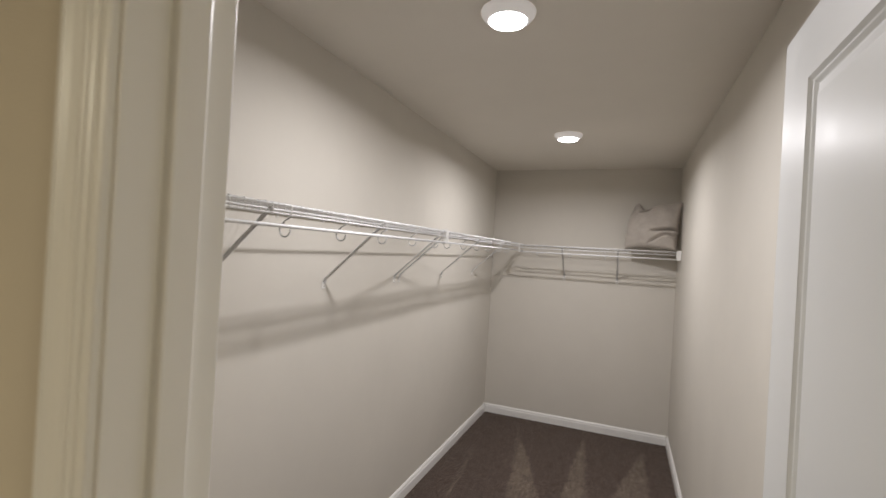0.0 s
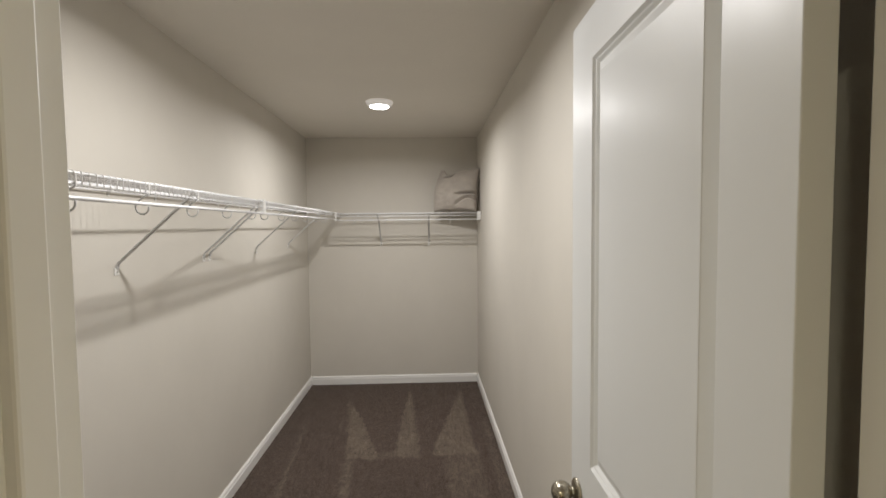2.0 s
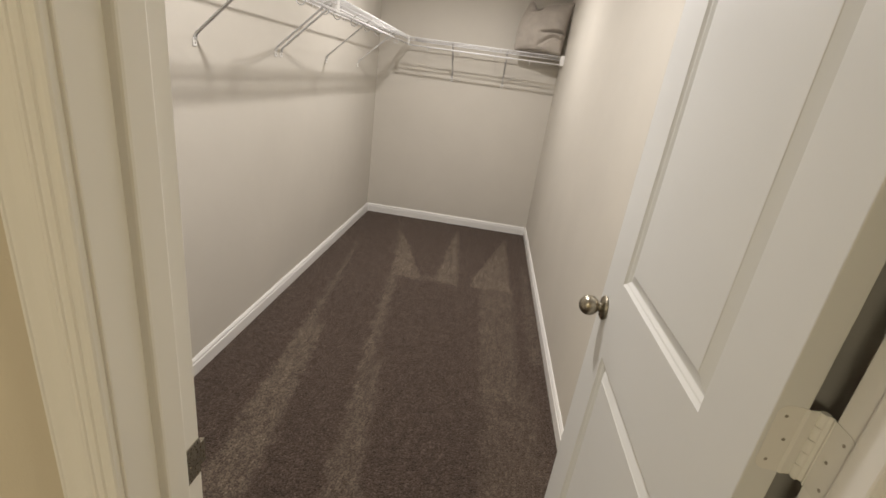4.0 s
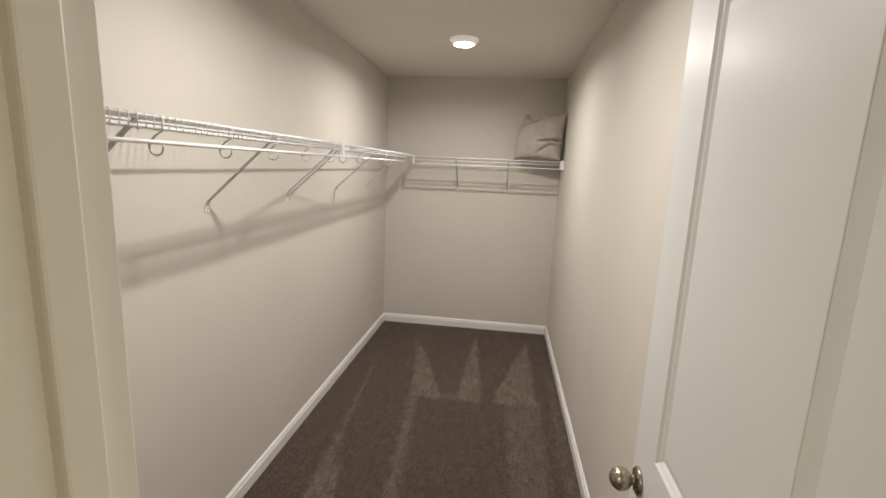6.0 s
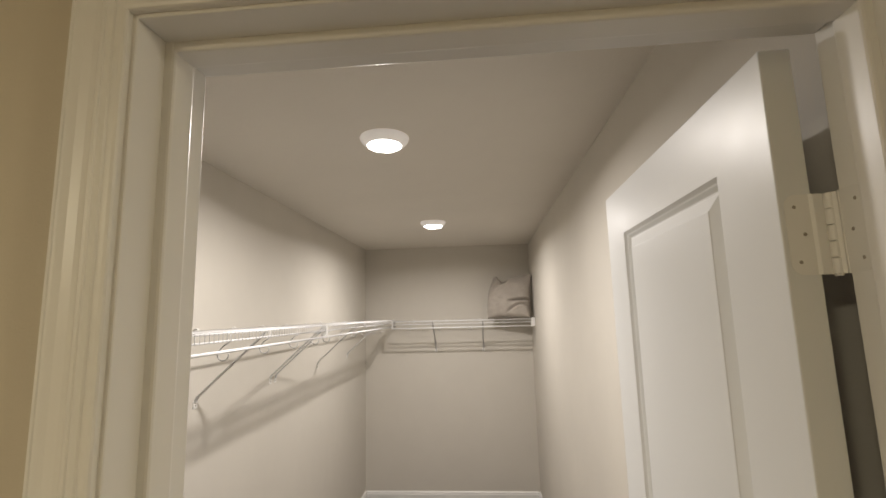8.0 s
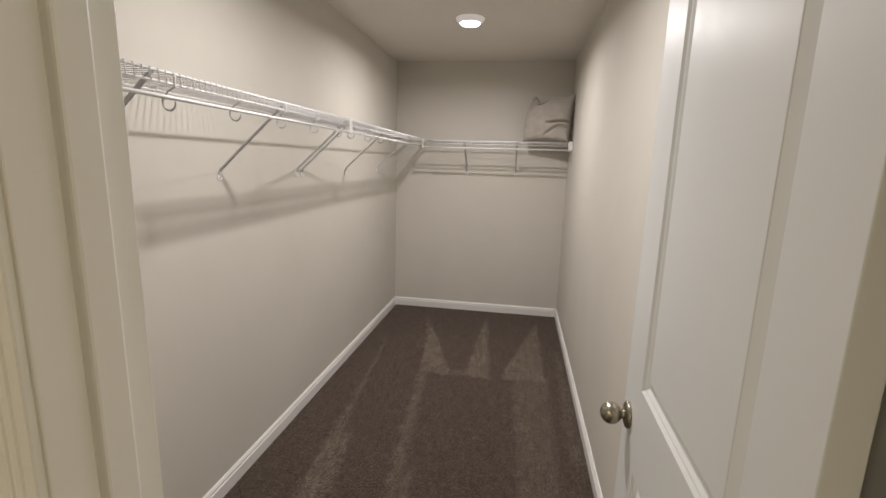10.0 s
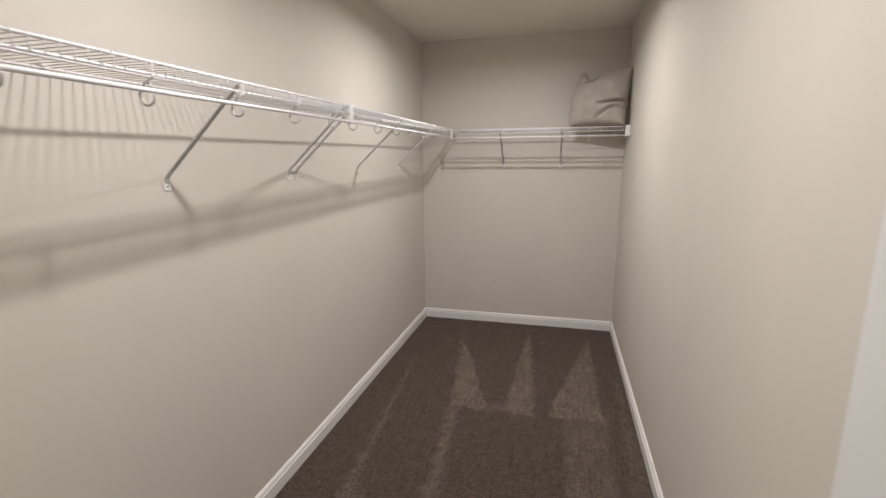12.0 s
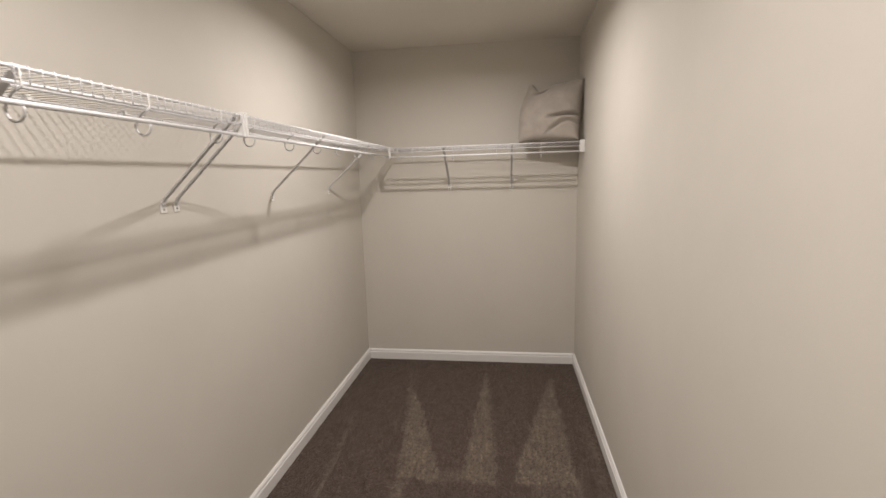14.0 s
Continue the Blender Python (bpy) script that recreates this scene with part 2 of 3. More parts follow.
def tube(bm, pts, radius, sides=8, up=(0, 0, 1), flat=None, cap=True):
    """A rod or strap along a line of points. flat: (width, thickness) gives a rectangular strap, its width along up."""
    pts = [Vector(p) for p in pts]
    rings = []
    for i, p in enumerate(pts):
        a = (pts[i] - pts[i - 1]).normalized() if i else None
        b = (pts[i + 1] - pts[i]).normalized() if i + 1 < len(pts) else None
        d = ((a or b) + (b or a)).normalized()
        u = Vector(up)
        if abs(u.dot(d)) > 0.95:
            u = Vector((1, 0, 0)) if abs(d.x) < 0.9 else Vector((0, 1, 0))
        s = d.cross(u).normalized()
        w = s.cross(d).normalized()
        k = 1.0 if a is None or b is None else 1.0 / max(0.5, math.cos(a.angle(b) / 2))
        if flat:
            hw, ht = flat[0] / 2, flat[1] / 2 * k
            c = min(hw, ht) * 0.4
            off = [(-hw, -ht + c), (-hw + c, -ht), (hw - c, -ht), (hw, -ht + c), (hw, ht - c), (hw - c, ht), (-hw + c, ht), (-hw, ht - c)]
            ring = [bm.verts.new(p + w * x + s * y) for x, y in off]
        else:
            ring = [bm.verts.new(p + (s * math.cos(t) + w * math.sin(t)) * radius * (k if sides > 4 else 1)) for t in (2 * math.pi * j / sides for j in range(sides))]
        rings.append(ring)
    n = len(rings[0])
    for r0, r1 in zip(rings, rings[1:]):
        for j in range(n):
            bm.faces.new((r0[j], r0[(j + 1) % n], r1[(j + 1) % n], r1[j]))
    if cap:
        bm.faces.new(rings[0])
        bm.faces.new(list(reversed(rings[-1])))
    return bm


def lathe(bm, profile, place, axis, sides=32):
    """Turns (along, radius) pairs round an axis through place."""
    ax = Vector(axis).normalized()
    u = ax.orthogonal().normalized()
    w = ax.cross(u)
    rings = []
    for h, r in profile:
        c = Vector(place) + ax * h
        if r < 1e-6:
            rings.append([bm.verts.new(c)])
        else:
            rings.append([bm.verts.new(c + (u * math.cos(t) + w * math.sin(t)) * r) for t in (2 * math.pi * j / sides for j in range(sides))])
    for a, b in zip(rings, rings[1:]):
        for j in range(sides):
            k = (j + 1) % sides
            if len(a) == 1 and len(b) == 1:
                continue
            if len(a) == 1:
                bm.faces.new((a[0], b[k], b[j]))
            elif len(b) == 1:
                bm.faces.new((a[j], a[k], b[0]))
            else:
                bm.faces.new((a[j], a[k], b[k], b[j]))
    return bm


def sweep(bm, sections):
    """Joins equal outlines, each a list of points, into one solid."""
    rings = [[bm.verts.new(p) for p in s] for s in sections]
    n = len(rings[0])
    for a, b in zip(rings, rings[1:]):
        for j in range(n):
            bm.faces.new((a[j], a[(j + 1) % n], b[(j + 1) % n], b[j]))
    bm.faces.new(rings[0])
    bm.faces.new(list(reversed(rings[-1])))
    return bm


# ---- structure ----
WIDE, BACK, FRONT, HALL = 1.664, 5.019, 0.948, 0.832
JL, JR, HEAD = 0.846, 1.564, 2.044
T = 0.12
X0, X1, Y0 = -1.7, 3.1, -2.8


def structure(ob, label, category):
    return tagged(ob, label, category, kind="structure")


structure(part("floor", boxes(((X0 - T, Y0 - T, -0.15), (X1 + T, BACK + T, 0.0))), CARPET), "dark brown cut-pile carpet with pale vacuum marks", "carpet")
structure(part("ceiling", boxes(((-T, HALL, CEIL), (WIDE + T, BACK + T, CEIL + 0.12))), CEILING), "flat greige painted closet ceiling", "ceiling")
structure(part("wall_west", boxes(((-T, FRONT, 0), (0, BACK + T, CEIL))), WALL), "greige painted closet wall behind the long shelf", "wall")
structure(part("wall_north", boxes(((0, BACK, 0), (WIDE, BACK + T, CEIL))), WALL), "greige painted end wall of the closet", "wall")
structure(part("wall_east", boxes(((WIDE, FRONT, 0), (WIDE + T, BACK + T, CEIL))), WALL), "plain greige painted closet wall beside the door", "wall")
structure(part("wall_south", boxes(((X0, HALL + 0.004, 0), (JL - 0.019, FRONT, CEIL)), ((JR + 0.019, HALL + 0.004, 0), (X1, FRONT, CEIL)), ((JL - 0.019, HALL + 0.004, HEAD + 0.019), (JR + 0.019, FRONT, CEIL))), WALL), "greige painted wall with the closet doorway", "wall")
structure(part("wall_hall_doorway", boxes(((X0, HALL, 0), (JL - 0.019, HALL + 0.004, CEIL)), ((JR + 0.019, HALL, 0), (X1, HALL + 0.004, CEIL)), ((JL - 0.019, HALL, HEAD + 0.019), (JR + 0.019, HALL + 0.004, CEIL))), HALL_WALL), "cream painted room side of the doorway wall", "wall")
structure(part("wall_hall_south", boxes(((X0 - T, Y0 - T, 0), (X1 + T, Y0, CEIL))), HALL_WALL), "cream painted room wall", "wall")
structure(part("wall_hall_west", boxes(((X0 - T, Y0, 0), (X0, FRONT, CEIL))), HALL_WALL), "cream painted room wall", "wall")
structure(part("wall_hall_east", boxes(((X1, Y0, 0), (X1 + T, FRONT, CEIL))), HALL_WALL), "cream painted room wall", "wall")
structure(part("ceiling_hall", boxes(((X0 - T, Y0 - T, CEIL), (X1 + T, HALL, CEIL + 0.12))), CEILING), "flat painted room ceiling", "ceiling")

BASE = [(0, 0), (0.0140, 0), (0.0140, 0.056), (0.0132, 0.059), (0.0102, 0.061), (0.0098, 0.066), (0.0112, 0.069), (0.0105, 0.0735), (0.0070, 0.0785), (0.0050, 0.083), (0, 0.084)]


def baseboard(name, start, end, inward, label):
    bm = bmesh.new()
    sweep(bm, [[Vector((p[0] + inward[0] * t, p[1] + inward[1] * t, 0.001 + z)) for t, z in BASE] for p in (start, end)])
    return structure(part(name, bm, TRIM), label, "baseboard")


baseboard("baseboard_west", (0, FRONT), (0, BACK), (1, 0), "white painted baseboard along the carpet")
baseboard("baseboard_north", (0.0141, BACK), (WIDE - 0.0141, BACK), (0, -1), "white painted baseboard across the end wall")
baseboard("baseboard_east", (WIDE, FRONT + 0.014), (WIDE, BACK), (-1, 0), "white painted baseboard along the carpet")
baseboard("baseboard_south", (0.0136, FRONT), (JL - 0.019, FRONT), (0, 1), "white painted baseboard beside the doorway")

# doorway lining with stops, and the moulded casing on the room side
frame_thing = structure(empty("door_frame", (JL + JR) / 2, (HALL + FRONT) / 2, 0), "white semi-gloss painted door frame with stops", "door frame")
FO = Vector(frame_thing.location)


def rel(p, o):
    return (p[0] - o.x, p[1] - o.y, p[2] - o.z)


def fbox(name, lo, hi, bevel):
    return part(name, box(bmesh.new(), rel(lo, FO), rel(hi, FO), bevel, 2), TRIM, frame_thing)


fbox("jamb", (JL - 0.019, HALL, 0), (JL, FRONT, HEAD + 0.019), 0.0018)
fbox("jamb", (JR, HALL, 0), (JR + 0.019, FRONT, HEAD + 0.019), 0.0018)
fbox("head_jamb", (JL, HALL, HEAD), (JR, FRONT, HEAD + 0.019), 0.0018)
S0, S1, SP = HALL + 0.042, FRONT - 0.038, 0.011
fbox("door_stop", (JL - 0.004, S0, 0), (JL + SP, S1, HEAD + 0.004), 0.0032)
fbox("door_stop", (JR - SP, S0, 0), (JR + 0.004, S1, HEAD + 0.004), 0.0032)
fbox("door_stop", (JL + SP - 0.004, S0 + 0.0003, HEAD - SP), (JR - SP + 0.004, S1 - 0.0003, HEAD + 0.004), 0.0032)

CASING = [(0, 0), (0, 0.0060), (0.0012, 0.0080), (0.0040, 0.0090), (0.0080, 0.0092), (0.0092, 0.0080), (0.0112, 0.0080), (0.0124, 0.0100), (0.0160, 0.0112), (0.0180, 0.0112), (0.0190, 0.0128), (0.0215, 0.0134), (0.0235, 0.0124), (0.0290, 0.0122), (0.0380, 0.0136), (0.0440, 0.0160), (0.0462, 0.0166), (0.0472, 0.0178), (0.0496, 0.0178), (0.0510, 0.0162), (0.0510, 0)]
RV = 0.004


def casing(a, b, label):
    """a, b: inner corner and outward direction in the plane of the wall at each end."""
    bm = bmesh.new()
    sweep(bm, [[Vector((x + dx * s, HALL - t, z + dz * s)) - FO for s, t in CASING] for (x, z, dx, dz) in (a, b)])
    return part("casing", bm, TRIM, frame_thing, label)


L, R, H = JL - RV, JR + RV, HEAD + RV
casing((L, 0.001, -1, 0), (L, H, -1, 1), "moulded casing")
casing((R, 0.001, 1, 0), (R, H, 1, 1), "moulded casing")
casing((L, H, -1, 1), (R, H, 1, 1), "moulded casing")

strike = part("strike_plate", box(bmesh.new(), rel((JL + 0.0002, FRONT - 0.029, 0.872), FO), rel((JL + 0.0016, FRONT - 0.001, 0.929), FO), 0.0006), NICKEL, frame_thing, "nickel strike plate")
box_bm = box(bmesh.new(), rel((JL - 0.004, FRONT - 0.001, 0.882), FO), rel((JL + 0.0016, FRONT + 0.009, 0.919), FO), 0.0006)
part("lip", box_bm, NICKEL, strike)

# ---- the open door ----
PIN = Vector((1.5612, FRONT + 0.0115, 0))
DX0, DX1 = PIN.x - 0.0500, PIN.x - 0.0150
DY0, DY1, DZ0, DZ1 = PIN.y + 0.003, PIN.y + 0.714, 0.014, 2.038
door = structure(empty("door_1", PIN.x, PIN.y, 0), "white two-panel moulded door standing open into the closet", "door")
door.rotation_euler.z = radians(-1.08)
DO = Vector(door.location)
PANELS = [(PIN.y + 0.126, PIN.y + 0.575, 1.005, 1.924), (PIN.y + 0.126, PIN.y + 0.575, 0.235, 0.802)]


def door_slab():
    """The stiles and rails as one skin with two rectangular holes through it."""
    bm = bmesh.new()
    ys = [DY0, PANELS[0][0], PANELS[0][1], DY1]
    zs = [DZ0, PANELS[1][2], PANELS[1][3], PANELS[0][2], PANELS[0][3], DZ1]
    front = [[bm.verts.new(rel((DX0, y, z), DO)) for z in zs] for y in ys]
    rear = [[bm.verts.new(rel((DX1, y, z), DO)) for z in zs] for y in ys]
    hole = lambda i, j: i == 1 and j in (1, 3)
    for i in range(3):
        for j in range(5):
            if hole(i, j):
                for (a, b), (c, d) in (((i, j), (i + 1, j)), ((i + 1, j), (i + 1, j + 1)), ((i + 1, j + 1), (i, j + 1)), ((i, j + 1), (i, j))):
                    bm.faces.new((front[a][b], front[c][d], rear[c][d], rear[a][b]))
            else:
                for g in (front, rear):
                    bm.faces.new((g[i][j], g[i + 1][j], g[i + 1][j + 1], g[i][j + 1]))
    rim = [(i, 0) for i in range(4)] + [(3, j) for j in range(1, 6)] + [(i, 5) for i in (2, 1, 0)] + [(0, j) for j in (4, 3, 2, 1)]
    for (a, b), (c, d) in zip(rim, rim[1:] + rim[:1]):
        bm.faces.new((front[a][b], front[c][d], rear[c][d], rear[a][b]))
    bmesh.ops.recalc_face_normals(bm, faces=bm.faces)
    es = [e for e in bm.edges if len(e.link_faces) == 2 and e.calc_face_angle(0) > 1.0 and all(v.co.y < DY0 - DO.y + 1e-5 or v.co.y > DY1 - DO.y - 1e-5 or v.co.z > DZ1 - DO.z - 1e-5 for v in e.verts)]
    bmesh.ops.bevel(bm, geom=es, offset=0.0016, segments=2, affect="EDGES", profile=0.5)
    return bm


part("door_slab", door_slab(), DOOR, door)


def door_panel(y0, y1, z0, z1):
    """Moulded recess and flat field, on both faces."""
    bm = bmesh.new()
    steps = [(0.0, 0.0), (0.0006, 0.0008), (0.0052, 0.0050), (0.0064, 0.0058), (0.0084, 0.0064), (0.0096, 0.0072), (0.0148, 0.0112), (0.0156, 0.0116), (0.0180, 0.0116), (0.0190, 0.0112), (0.0400, 0.0036), (0.0412, 0.0026), (0.0430, 0.0024)]
    for face, sign in ((DX0, 1), (DX1, -1)):
        rings = []
        for inset, depth in steps:
            x = face + sign * (depth + 0.00005)
            rings.append([bm.verts.new(rel((x, y, z), DO)) for y, z in ((y0 + inset, z0 + inset), (y1 - inset, z0 + inset), (y1 - inset, z1 - inset), (y0 + inset, z1 - inset))])
        for a, b in zip(rings, rings[1:]):
            for j in range(4):
                k = (j + 1) % 4
                q = (a[j], a[k], b[k], b[j])
                bm.faces.new(q if sign > 0 else tuple(reversed(q)))
        bm.faces.new(rings[-1] if sign > 0 else list(reversed(rings[-1])))
    return bm


for p in PANELS:
    part("panel", door_panel(*p), DOOR, door, "recessed moulded panel")

# hinges


def rounded_plate(bm, o, u, v, n, w, h, r, t, seg=5):
    """A plate from o, w along u and h along v, with two rounded corners at the far side, t thick along n."""
    o, u, v, n = Vector(o), Vector(u), Vector(v), Vector(n)
    out = [(0, 0)]
    for cx, cy, a0 in ((w - r, r, -90), (w - r, h - r, 0)):
        for i in range(seg + 1):
            a = radians(a0 + 90 * i / seg)
            out.append((cx + r * math.cos(a), cy + r * math.sin(a)))
    out.append((0, h))
    lo = [bm.verts.new(o + u * x + v * y) for x, y in out]
    hi = [bm.verts.new(o + u * x + v * y + n * t) for x, y in out]
    bm.faces.new(lo)
    bm.faces.new(hi)
    for i in range(len(out)):
        k = (i + 1) % len(out)
        bm.faces.new((lo[i], lo[k], hi[k], hi[i]))
    return bm


def hinge(zc):
    h = 0.089
    z0 = zc - h / 2
    root = part("hinge", lathe(bmesh.new(), [(-0.002, 0), (-0.002, 0.0036), (0, 0.0042), (0.0002, 0.0042)], (PIN.x - DO.x, PIN.y - DO.y, z0), (0, 0, 1), 16), HINGE, door, "painted butt hinge")
    for i in range(5):
        a, b = z0 + h * i / 5 + 0.0004, z0 + h * (i + 1) / 5 - 0.0004
        part("knuckle", lathe(bmesh.new(), [(0, 0), (0, 0.0046), (0.0006, 0.0052), (b - a - 0.0006, 0.0052), (b - a, 0.0046), (b - a, 0)], (PIN.x - DO.x, PIN.y - DO.y, a), (0, 0, 1), 16), HINGE, root, smooth=False)
    part("leaf", rounded_plate(bmesh.new(), rel((DX1 - 0.001, DY0 - 0.0004, z0), DO), (-1, 0, 0), (0, 0, 1), (0, -1, 0), 0.029, h, 0.0125, 0.0006), HINGE, root)
    web = bmesh.new()
    tube(web, [rel((PIN.x + 0.001, PIN.y + 0.003, zc), DO), rel((DX1 - 0.001, DY0 - 0.003, zc), DO), rel((DX1 - 0.004, DY0 - 0.0012, zc), DO)], 0, up=(0, 0, 1), flat=(h, 0.0012))
    part("knuckle_plate", web, HINGE, root)
    web = bmesh.new()
    tube(web, [rel((PIN.x - 0.001, PIN.y - 0.003, zc), DO), rel((JR + 0.001, FRONT + 0.004, zc), DO), rel((JR - 0.001, FRONT - 0.001, zc), DO)], 0, up=(0, 0, 1), flat=(h, 0.0012))
    part("knuckle_plate", web, HINGE, root)
    part("leaf", rounded_plate(bmesh.new(), rel((JR - 0.0002, FRONT + 0.001, z0), DO), (0, -1, 0), (0, 0, 1), (-1, 0, 0), 0.034, h, 0.0125, 0.0006), HINGE, root)
    for dz, dx in ((0.014, 0.020), (h / 2, 0.012), (h - 0.014, 0.020)):
        part("screw", lathe(bmesh.new(), [(0, 0.0021), (0.0003, 0.0021), (0.0005, 0.0015), (0.0002, 0.0008), (0.0002, 0)], rel((DX1 - dx, DY0 - 0.0009, z0 + dz), DO), (0, -1, 0), 10), STEEL, root)
        part("screw", lathe(bmesh.new(), [(0, 0.0021), (0.0003, 0.0021), (0.0005, 0.0015), (0.0002, 0.0008), (0.0002, 0)], rel((JR - 0.0007, FRONT - dx - 0.001, z0 + dz), DO), (-1, 0, 0), 10), STEEL, root)


for zc in (1.819, 1.077, 0.235):
    hinge(zc)

KNOB = [(0.0, 0.0), (0.0, 0.0315), (0.002, 0.0328), (0.005, 0.0325), (0.0085, 0.029), (0.0105, 0.022), (0.012, 0.0145), (0.015, 0.0118), (0.018, 0.0118), (0.0195, 0.0140), (0.0225, 0.0185), (0.027, 0.0227), (0.033, 0.0257), (0.040, 0.0268), (0.047, 0.0261), (0.053, 0.0238), (0.059, 0.0195), (0.0635, 0.0135), (0.0660, 0.0070), (0.0667, 0)]
for face, way in ((DX0 - 0.0002, -1), (DX1 + 0.0002, 1)):
    part("door_knob", lathe(bmesh.new(), KNOB, rel((face, DY1 - 0.056, 0.900), DO), (way, 0, 0), 40), NICKEL, door, "satin nickel round knob", smooth=True)
part("latch_plate", box(bmesh.new(), rel((DX0 + 0.006, DY1 - 0.0005, 0.872), DO), rel((DX1 - 0.006, DY1 + 0.0012, 0.928), DO), 0.0005), NICKEL, door, "nickel latch plate")

# ---- wire shelves ----
DECK, DEPTH = 1.703, 0.303
PITCH = 0.0254


class Run:
    """A straight run of shelving: u along the wall, v out from it, w up from the deck."""

    def __init__(self, origin, along, out):
        self.o, self.a, self.n = Vector(origin), Vector(along), Vector(out)

    def at(self, u, v, w):
        return self.a * u + self.n * v + Vector((0, 0, w))


WEST = Run((0, 0, DECK), (0, 1, 0), (1, 0, 0))
NORTH = Run((0, BACK, DECK - 0.013), (1, 0, 0), (0, -1, 0))
LIP, ROD = -0.031, -0.066


def arc(run, u, v, w, r, a0, a1, n):
    return [run.at(u, v + r * math.cos(radians(a0 + (a1 - a0) * i / n)), w + r * math.sin(radians(a0 + (a1 - a0) * i / n))) for i in range(n + 1)]


def hook(run, u, shelf):
    clip = bmesh.new()
    tube(clip, [run.at(u, DEPTH + 0.0078, -0.0035), run.at(u, DEPTH + 0.0088, -0.014), run.at(u, DEPTH + 0.0078, LIP - 0.005)], 0, up=run.a, flat=(0.0034, 0.0016))
    root = part("rod_hook", clip, PLASTIC, shelf, "white curved rod hook")
    bm = bmesh.new()
    line = [run.at(u, DEPTH + 0.008, LIP - 0.0045), run.at(u, DEPTH - 0.016, LIP - 0.018), run.at(u, DEPTH - 0.0325, LIP - 0.036), run.at(u, DEPTH - 0.0345, LIP - 0.044)]
    line += arc(run, u, DEPTH - 0.0145, -0.0780, 0.0195, 176, 360, 12) + [run.at(u, DEPTH + 0.0055, -0.0720)]
    tube(bm, line, 0.0026, 8, up=run.a)
    part("bent_wire", bm, SHADED_STEEL, root, smooth=True)


def cap_plate(run, u, shelf, wide, name="end_cap", tall=0.074):
    bm = bmesh.new()
    lo, hi = run.at(u - wide / 2, DEPTH - 0.022, -0.066 - 0.006), run.at(u + wide / 2, DEPTH + 0.009, -0.066 - 0.006 + tall + 0.006)
    box(bm, [min(a, b) for a, b in zip(lo, hi)], [max(a, b) for a, b in zip(lo, hi)], 0.0025, 2)
    return part(name, bm, PLASTIC, shelf, "white plastic end cap")


def wall_clip(run, u, shelf):
    bm = bmesh.new()
    tube(bm, [run.at(u, 0.0015, -0.020), run.at(u, 0.0022, 0.006), run.at(u, 0.0090, 0.0085), run.at(u, 0.0155, 0.0040), run.at(u, 0.0160, -0.006)], 0, up=run.a, flat=(0.014, 0.0026))
    part("wall_clip", bm, PLASTIC, shelf, "small white wall clip")


def wire_shelf(run, u0, u1, hooks, label, caps):
    shelf = tagged(empty("wire_shelf", *run.o), label, "wire shelf", "ventilated closet shelves")
    for name, v, w, r in (("back_rail", 0.010, -0.0046, 0.0030), ("middle_rail", 0.146, -0.0052, 0.0036), ("front_rail", DEPTH + 0.0006, -0.0042, 0.0038), ("lip_rail", DEPTH + 0.0004, LIP, 0.0037)):
        part(name, tube(bmesh.new(), [run.at(u0, v, w), run.at(u1, v, w)], r, 10), WIRE, shelf, smooth=True)
    part("hanging_rod", tube(bmesh.new(), [run.at(u0, DEPTH + 0.0005, ROD), run.at(u1, DEPTH + 0.0005, ROD)], 0.0056, 12), WIRE, shelf, "white hanging rod", smooth=True)
    for u in hooks:
        hook(run, u, shelf)
    count = max(2, round((u1 - u0) / 0.30))
    for i in range(count):
        wall_clip(run, u0 + (i + 0.5) * (u1 - u0) / count, shelf)
    for u, wide in caps:
        cap_plate(run, u, shelf, wide)
    bm = bmesh.new()
    tube(bm, [run.at(0, 0.006, 0), run.at(0, DEPTH + 0.0026, 0), run.at(0, DEPTH + 0.0044, -0.0007), run.at(0, DEPTH + 0.0050, -0.0026), run.at(0, DEPTH + 0.0050, LIP - 0.0015)], 0.00132, 6, up=run.a)
    first = part("deck_wire", bm, WIRE, shelf, smooth=True)
    first.location = run.a * (u0 + 0.012)
    for i in range(1, int((u1 - u0 - 0.020) / PITCH) + 1):
        ob = first.copy()
        scene.collection.objects.link(ob)
        ob.location = run.a * (u0 + 0.012 + i * PITCH)
    return shelf


SPLICE = 2.963
wire_shelf(WEST, FRONT + 0.002, SPLICE - 0.004, (1.090, 1.385, 1.674, 1.965, 2.264, 2.556, 2.835), "white epoxy-coated wire shelf with hanging rod and hooks", [(SPLICE - 0.010, 0.008), (FRONT + 0.008, 0.010)])
wire_shelf(WEST, SPLICE + 0.004, BACK - 0.006, (3.015, 3.304, 3.573, 3.855, 4.145, 4.430), "white wire shelf running on into the corner", [(SPLICE + 0.010, 0.008)])
wire_shelf(NORTH, 0.330, WIDE - 0.010, (0.50, 0.78, 1.08, 1.38), "white wire shelf across the end wall under a pillow", [(0.333, 0.010), (WIDE - 0.018, 0.034)])


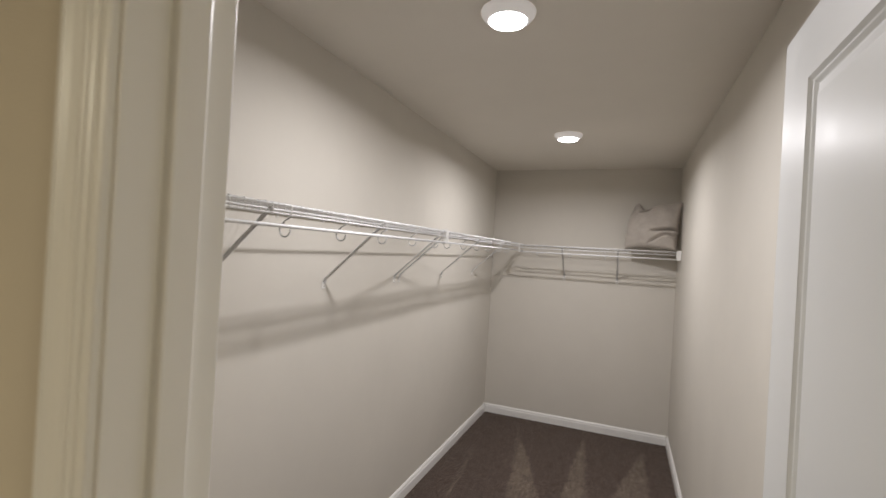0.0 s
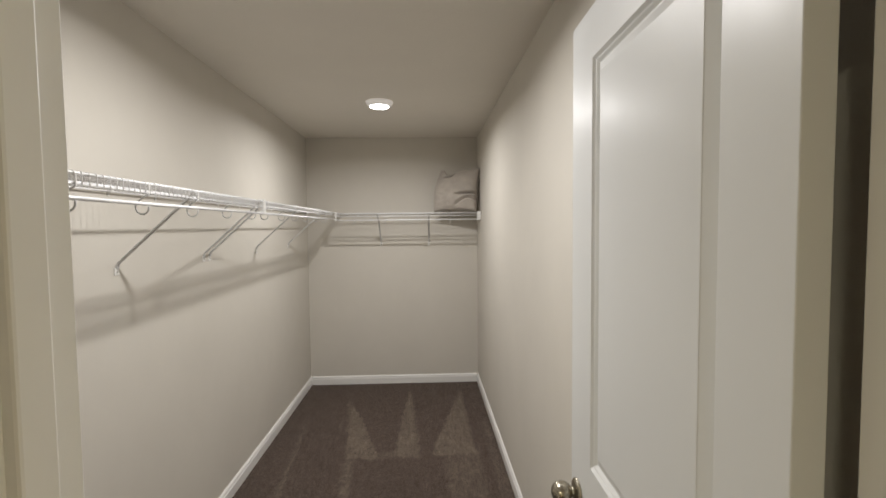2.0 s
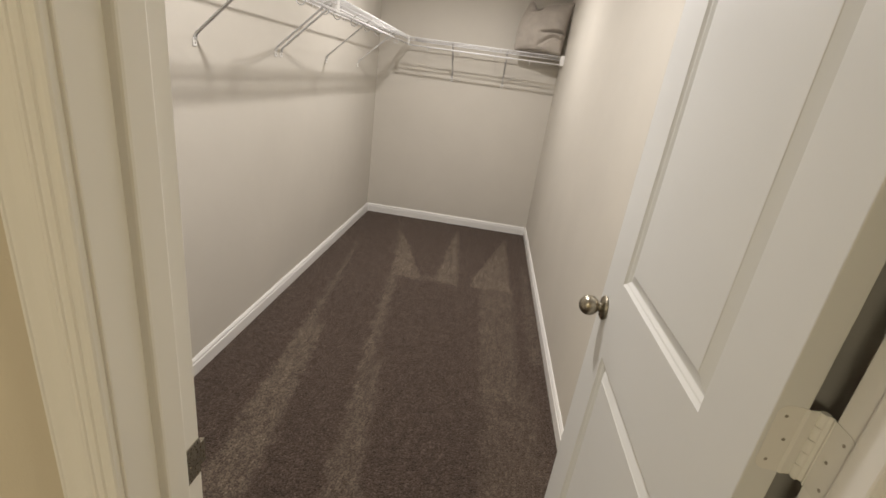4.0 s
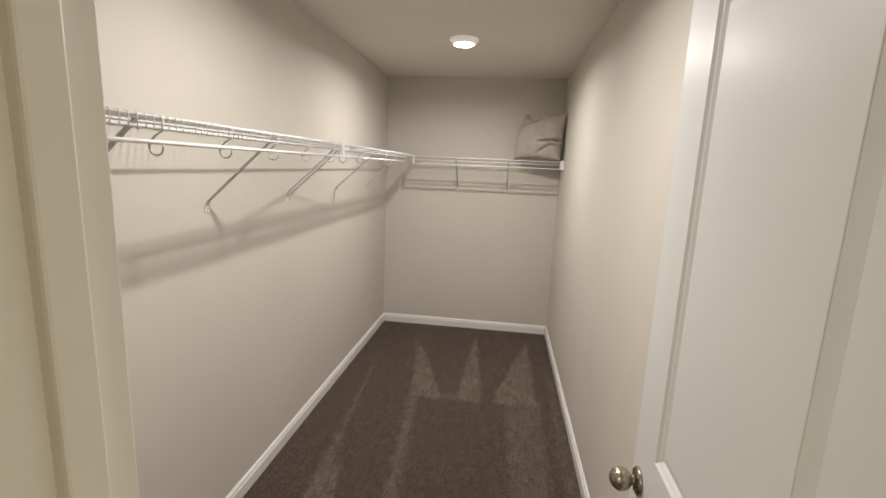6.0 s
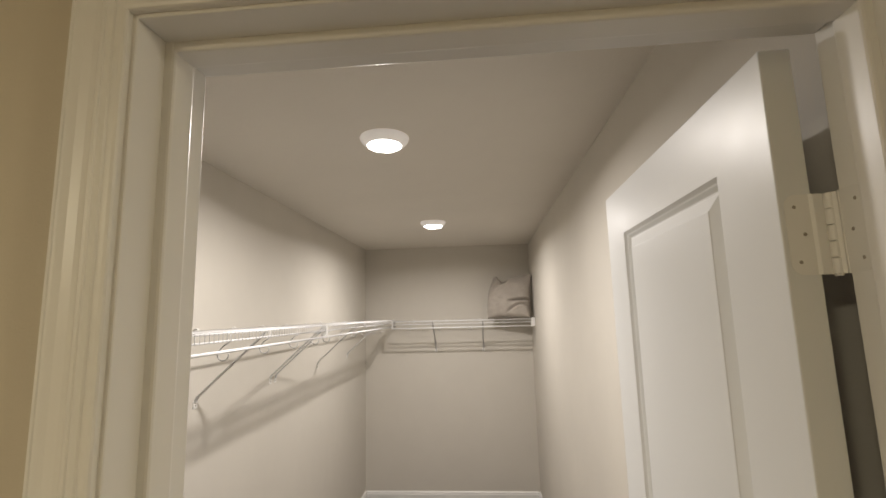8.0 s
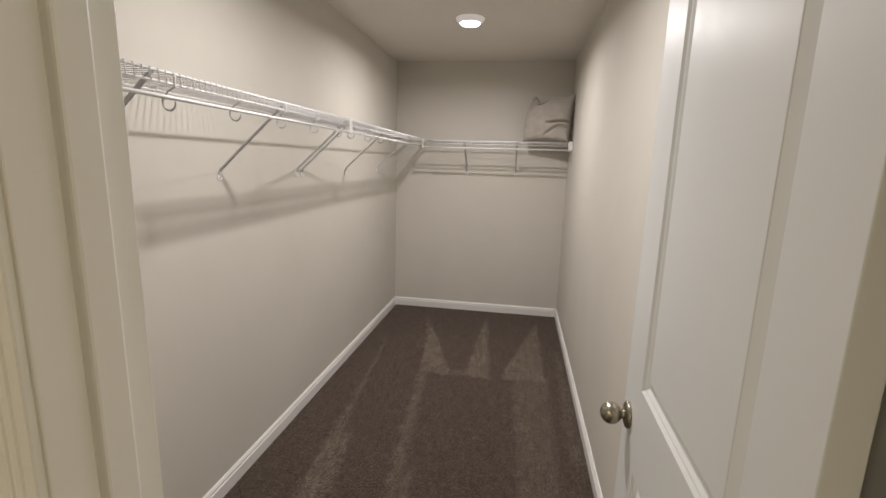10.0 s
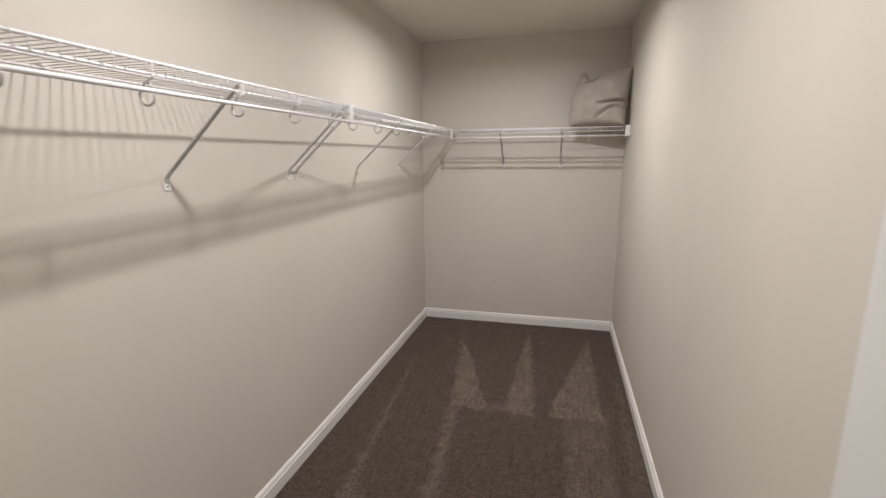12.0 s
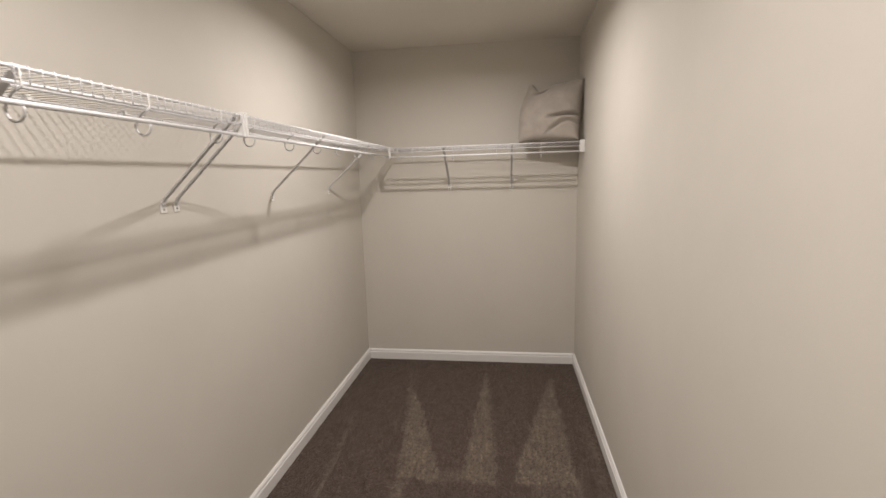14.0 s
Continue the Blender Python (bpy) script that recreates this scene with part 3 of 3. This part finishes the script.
def bracket(run, u):
    foot = run.o + run.at(u, 0, -0.285)
    root = tagged(empty("shelf_bracket", *foot), "white steel diagonal bracket screwed to the wall", "shelf bracket", "diagonal shelf brackets")
    p = lambda v, w: run.a * 0 + run.n * v + Vector((0, 0, w + 0.285))
    bm = bmesh.new()
    tube(bm, [p(0.0052, -0.288), p(0.0062, -0.277), p(0.0135, -0.265), p(0.286, -0.0190), p(0.2955, -0.0125)], 0, up=run.a, flat=(0.0150, 0.0070))
    part("strap", bm, SHADED_STEEL, root)
    bm = bmesh.new()
    tube(bm, [p(0.2940, -0.0135), p(0.3005, -0.0090), p(0.3045, -0.0040), p(0.3045, 0.0010)], 0, up=run.a, flat=(0.0100, 0.0020))
    part("tip", bm, WIRE, root)
    bm = bmesh.new()
    lo, hi = run.a * -0.0130 + run.n * 0.0002 + Vector((0, 0, -0.028)), run.a * 0.0130 + run.n * 0.0042 + Vector((0, 0, 0.002))
    box(bm, [min(a, b) for a, b in zip(lo, hi)], [max(a, b) for a, b in zip(lo, hi)], 0.0014, 2)
    foot_ob = part("foot", bm, PLASTIC, root, "white wall tab")
    part("screw", lathe(bmesh.new(), [(0, 0.0042), (0.0008, 0.0042), (0.0016, 0.0030), (0.0018, 0.0016), (0.0008, 0.0010), (0.0008, 0)], run.n * 0.0042 + Vector((0, 0, -0.016)), run.n, 12), STEEL, foot_ob)


for u in (1.610, 2.266, 2.930, 2.992, 3.656, 4.376):
    bracket(WEST, u)
for u in (0.715, 1.184):
    bracket(NORTH, u)

# ---- recessed lamps ----
for lx, ly in LAMPS:
    lamp = tagged(empty("recessed_light", lx, ly, CEIL), "round white recessed ceiling light, switched on", "ceiling light", "closet downlights")
    # the ring is no source; its glow imitates the halo of the lens
    part("trim_ring", lathe(bmesh.new(), [(0.0, 0.0945), (-0.004, 0.0950), (-0.009, 0.0935), (-0.017, 0.0880), (-0.0265, 0.0775), (-0.0315, 0.0700), (-0.0325, 0.0672), (-0.0300, 0.0660)], (0, 0, 0), (0, 0, 1), 64), HALO_RING, lamp, "white trim ring, the lamp's halo put in as a weak glow", smooth=True)
    part("lens", lathe(bmesh.new(), [(-0.0310, 0.0662), (-0.0355, 0.0640), (-0.0405, 0.0520), (-0.0430, 0.030), (-0.0440, 0)], (0, 0, 0), (0, 0, 1), 48), LENS, lamp, "glowing diffuser", smooth=True)
# invented bodies for the two added fill lights, out of view
for lx, ly, watts in HALL_FILLS:
    hall_fill = tagged(empty("added_room_light", lx, ly, CEIL), "unseen round ceiling light, added for the room's warm light", "ceiling light", "room ceiling lights")
    part("shade", lathe(bmesh.new(), [(0, 0.15), (-0.02, 0.152), (-0.045, 0.14), (-0.06, 0.10), (-0.064, 0)], (0, 0, 0), (0, 0, 1), 40), ROOM_GLOW, hall_fill, smooth=True)

# ---- pillow on the shelf across the end wall ----


def pillow():
    bm = bmesh.new()
    n = 64
    half, wide = 0.226, 0.207
    grid = {}
    for side in (1, -1):
        for i in range(n + 1):
            for j in range(n + 1):
                a, b = 2 * i / n - 1, 2 * j / n - 1
                edge = i in (0, n) or j in (0, n)
                if edge and side < 0:
                    grid[side, i, j] = grid[1, i, j]
                    continue
                fill = max(0.0, (1 - a * a) * (1 - b * b)) ** 0.36
                x = a * wide * (1 - (0.07 if a > 0 else -0.05) * (1 - b * b) * abs(a))
                z = b * half * 0.91 * (1 - 0.07 * (1 - a * a) * abs(b))
                y = -side * (0.080 + 0.026 * (1 - b) * 0.5) * fill
                # slack corner at the top, leaning over
                z += 0.014 * a * max(0.0, b) + 0.008 * a
                dent = math.exp(-((a + 0.36) / 0.24) ** 2) * max(0.0, (b - 0.55) / 0.45) ** 1.5
                z -= 0.050 * dent
                z += 0.032 * min(1.0, max(0.0, (-a - 0.45) / 0.35)) * max(0.0, (b - 0.50) / 0.50)
                x += 0.022 * max(0.0, (-a - 0.60) / 0.40) * max(0.0, (b - 0.2) / 0.8)
                ear = max(0.0, -a - 0.55) * max(0.0, b - 0.5)
                y += ear * 0.10
                # a deep fold sagging over the lower corner
                if side > 0:
                    s = b + 0.24 - 0.10 * (a - 0.2) + 0.10 * (a - 0.6) ** 2
                    run = max(0.0, min(1.0, (a + 0.05) / 0.5))
                    y += run * (0.078 * math.exp(-((s - 0.00) / 0.055) ** 2) - 0.026 * math.exp(-((s + 0.20) / 0.15) ** 2))
                    y += 0.040 * math.exp(-((b - 0.66 - 0.30 * (a + 0.35)) / 0.075) ** 2 - ((a + 0.38) / 0.30) ** 2)
                    s2 = b + 0.60 - 0.75 * (a - 0.3) + 0.9 * max(0.0, a - 0.3) ** 2
                    y += run * 0.036 * math.exp(-((s2) / 0.06) ** 2)
                q = noise.noise(Vector((a * 1.7, b * 1.7, side * 3.0)))
                y += 0.012 * q * fill + 0.006 * noise.noise(Vector((a * 4 + b, b * 6, side * 7.0))) * fill
                grid[side, i, j] = bm.verts.new((x, y, z))
        for i in range(n):
            for j in range(n):
                bm.faces.new([grid[side, i + p, j + q] for p, q in ((0, 0), (1, 0), (1, 1), (0, 1))])
    return bm


bm = pillow()
bm.transform(pose(0, 0, 0, -14, 2, -21))
low = min(v.co.z for v in bm.verts)
bm.transform(Matrix.Translation((0, 0, -low)))
cushion = part("throw_pillow", bm, LINEN, smooth=True)
cushion.location = (1.452, 4.822, DECK - 0.013 + 0.0018)
tagged(cushion, "taupe linen throw pillow, creased, standing on the wire shelf", "pillow")
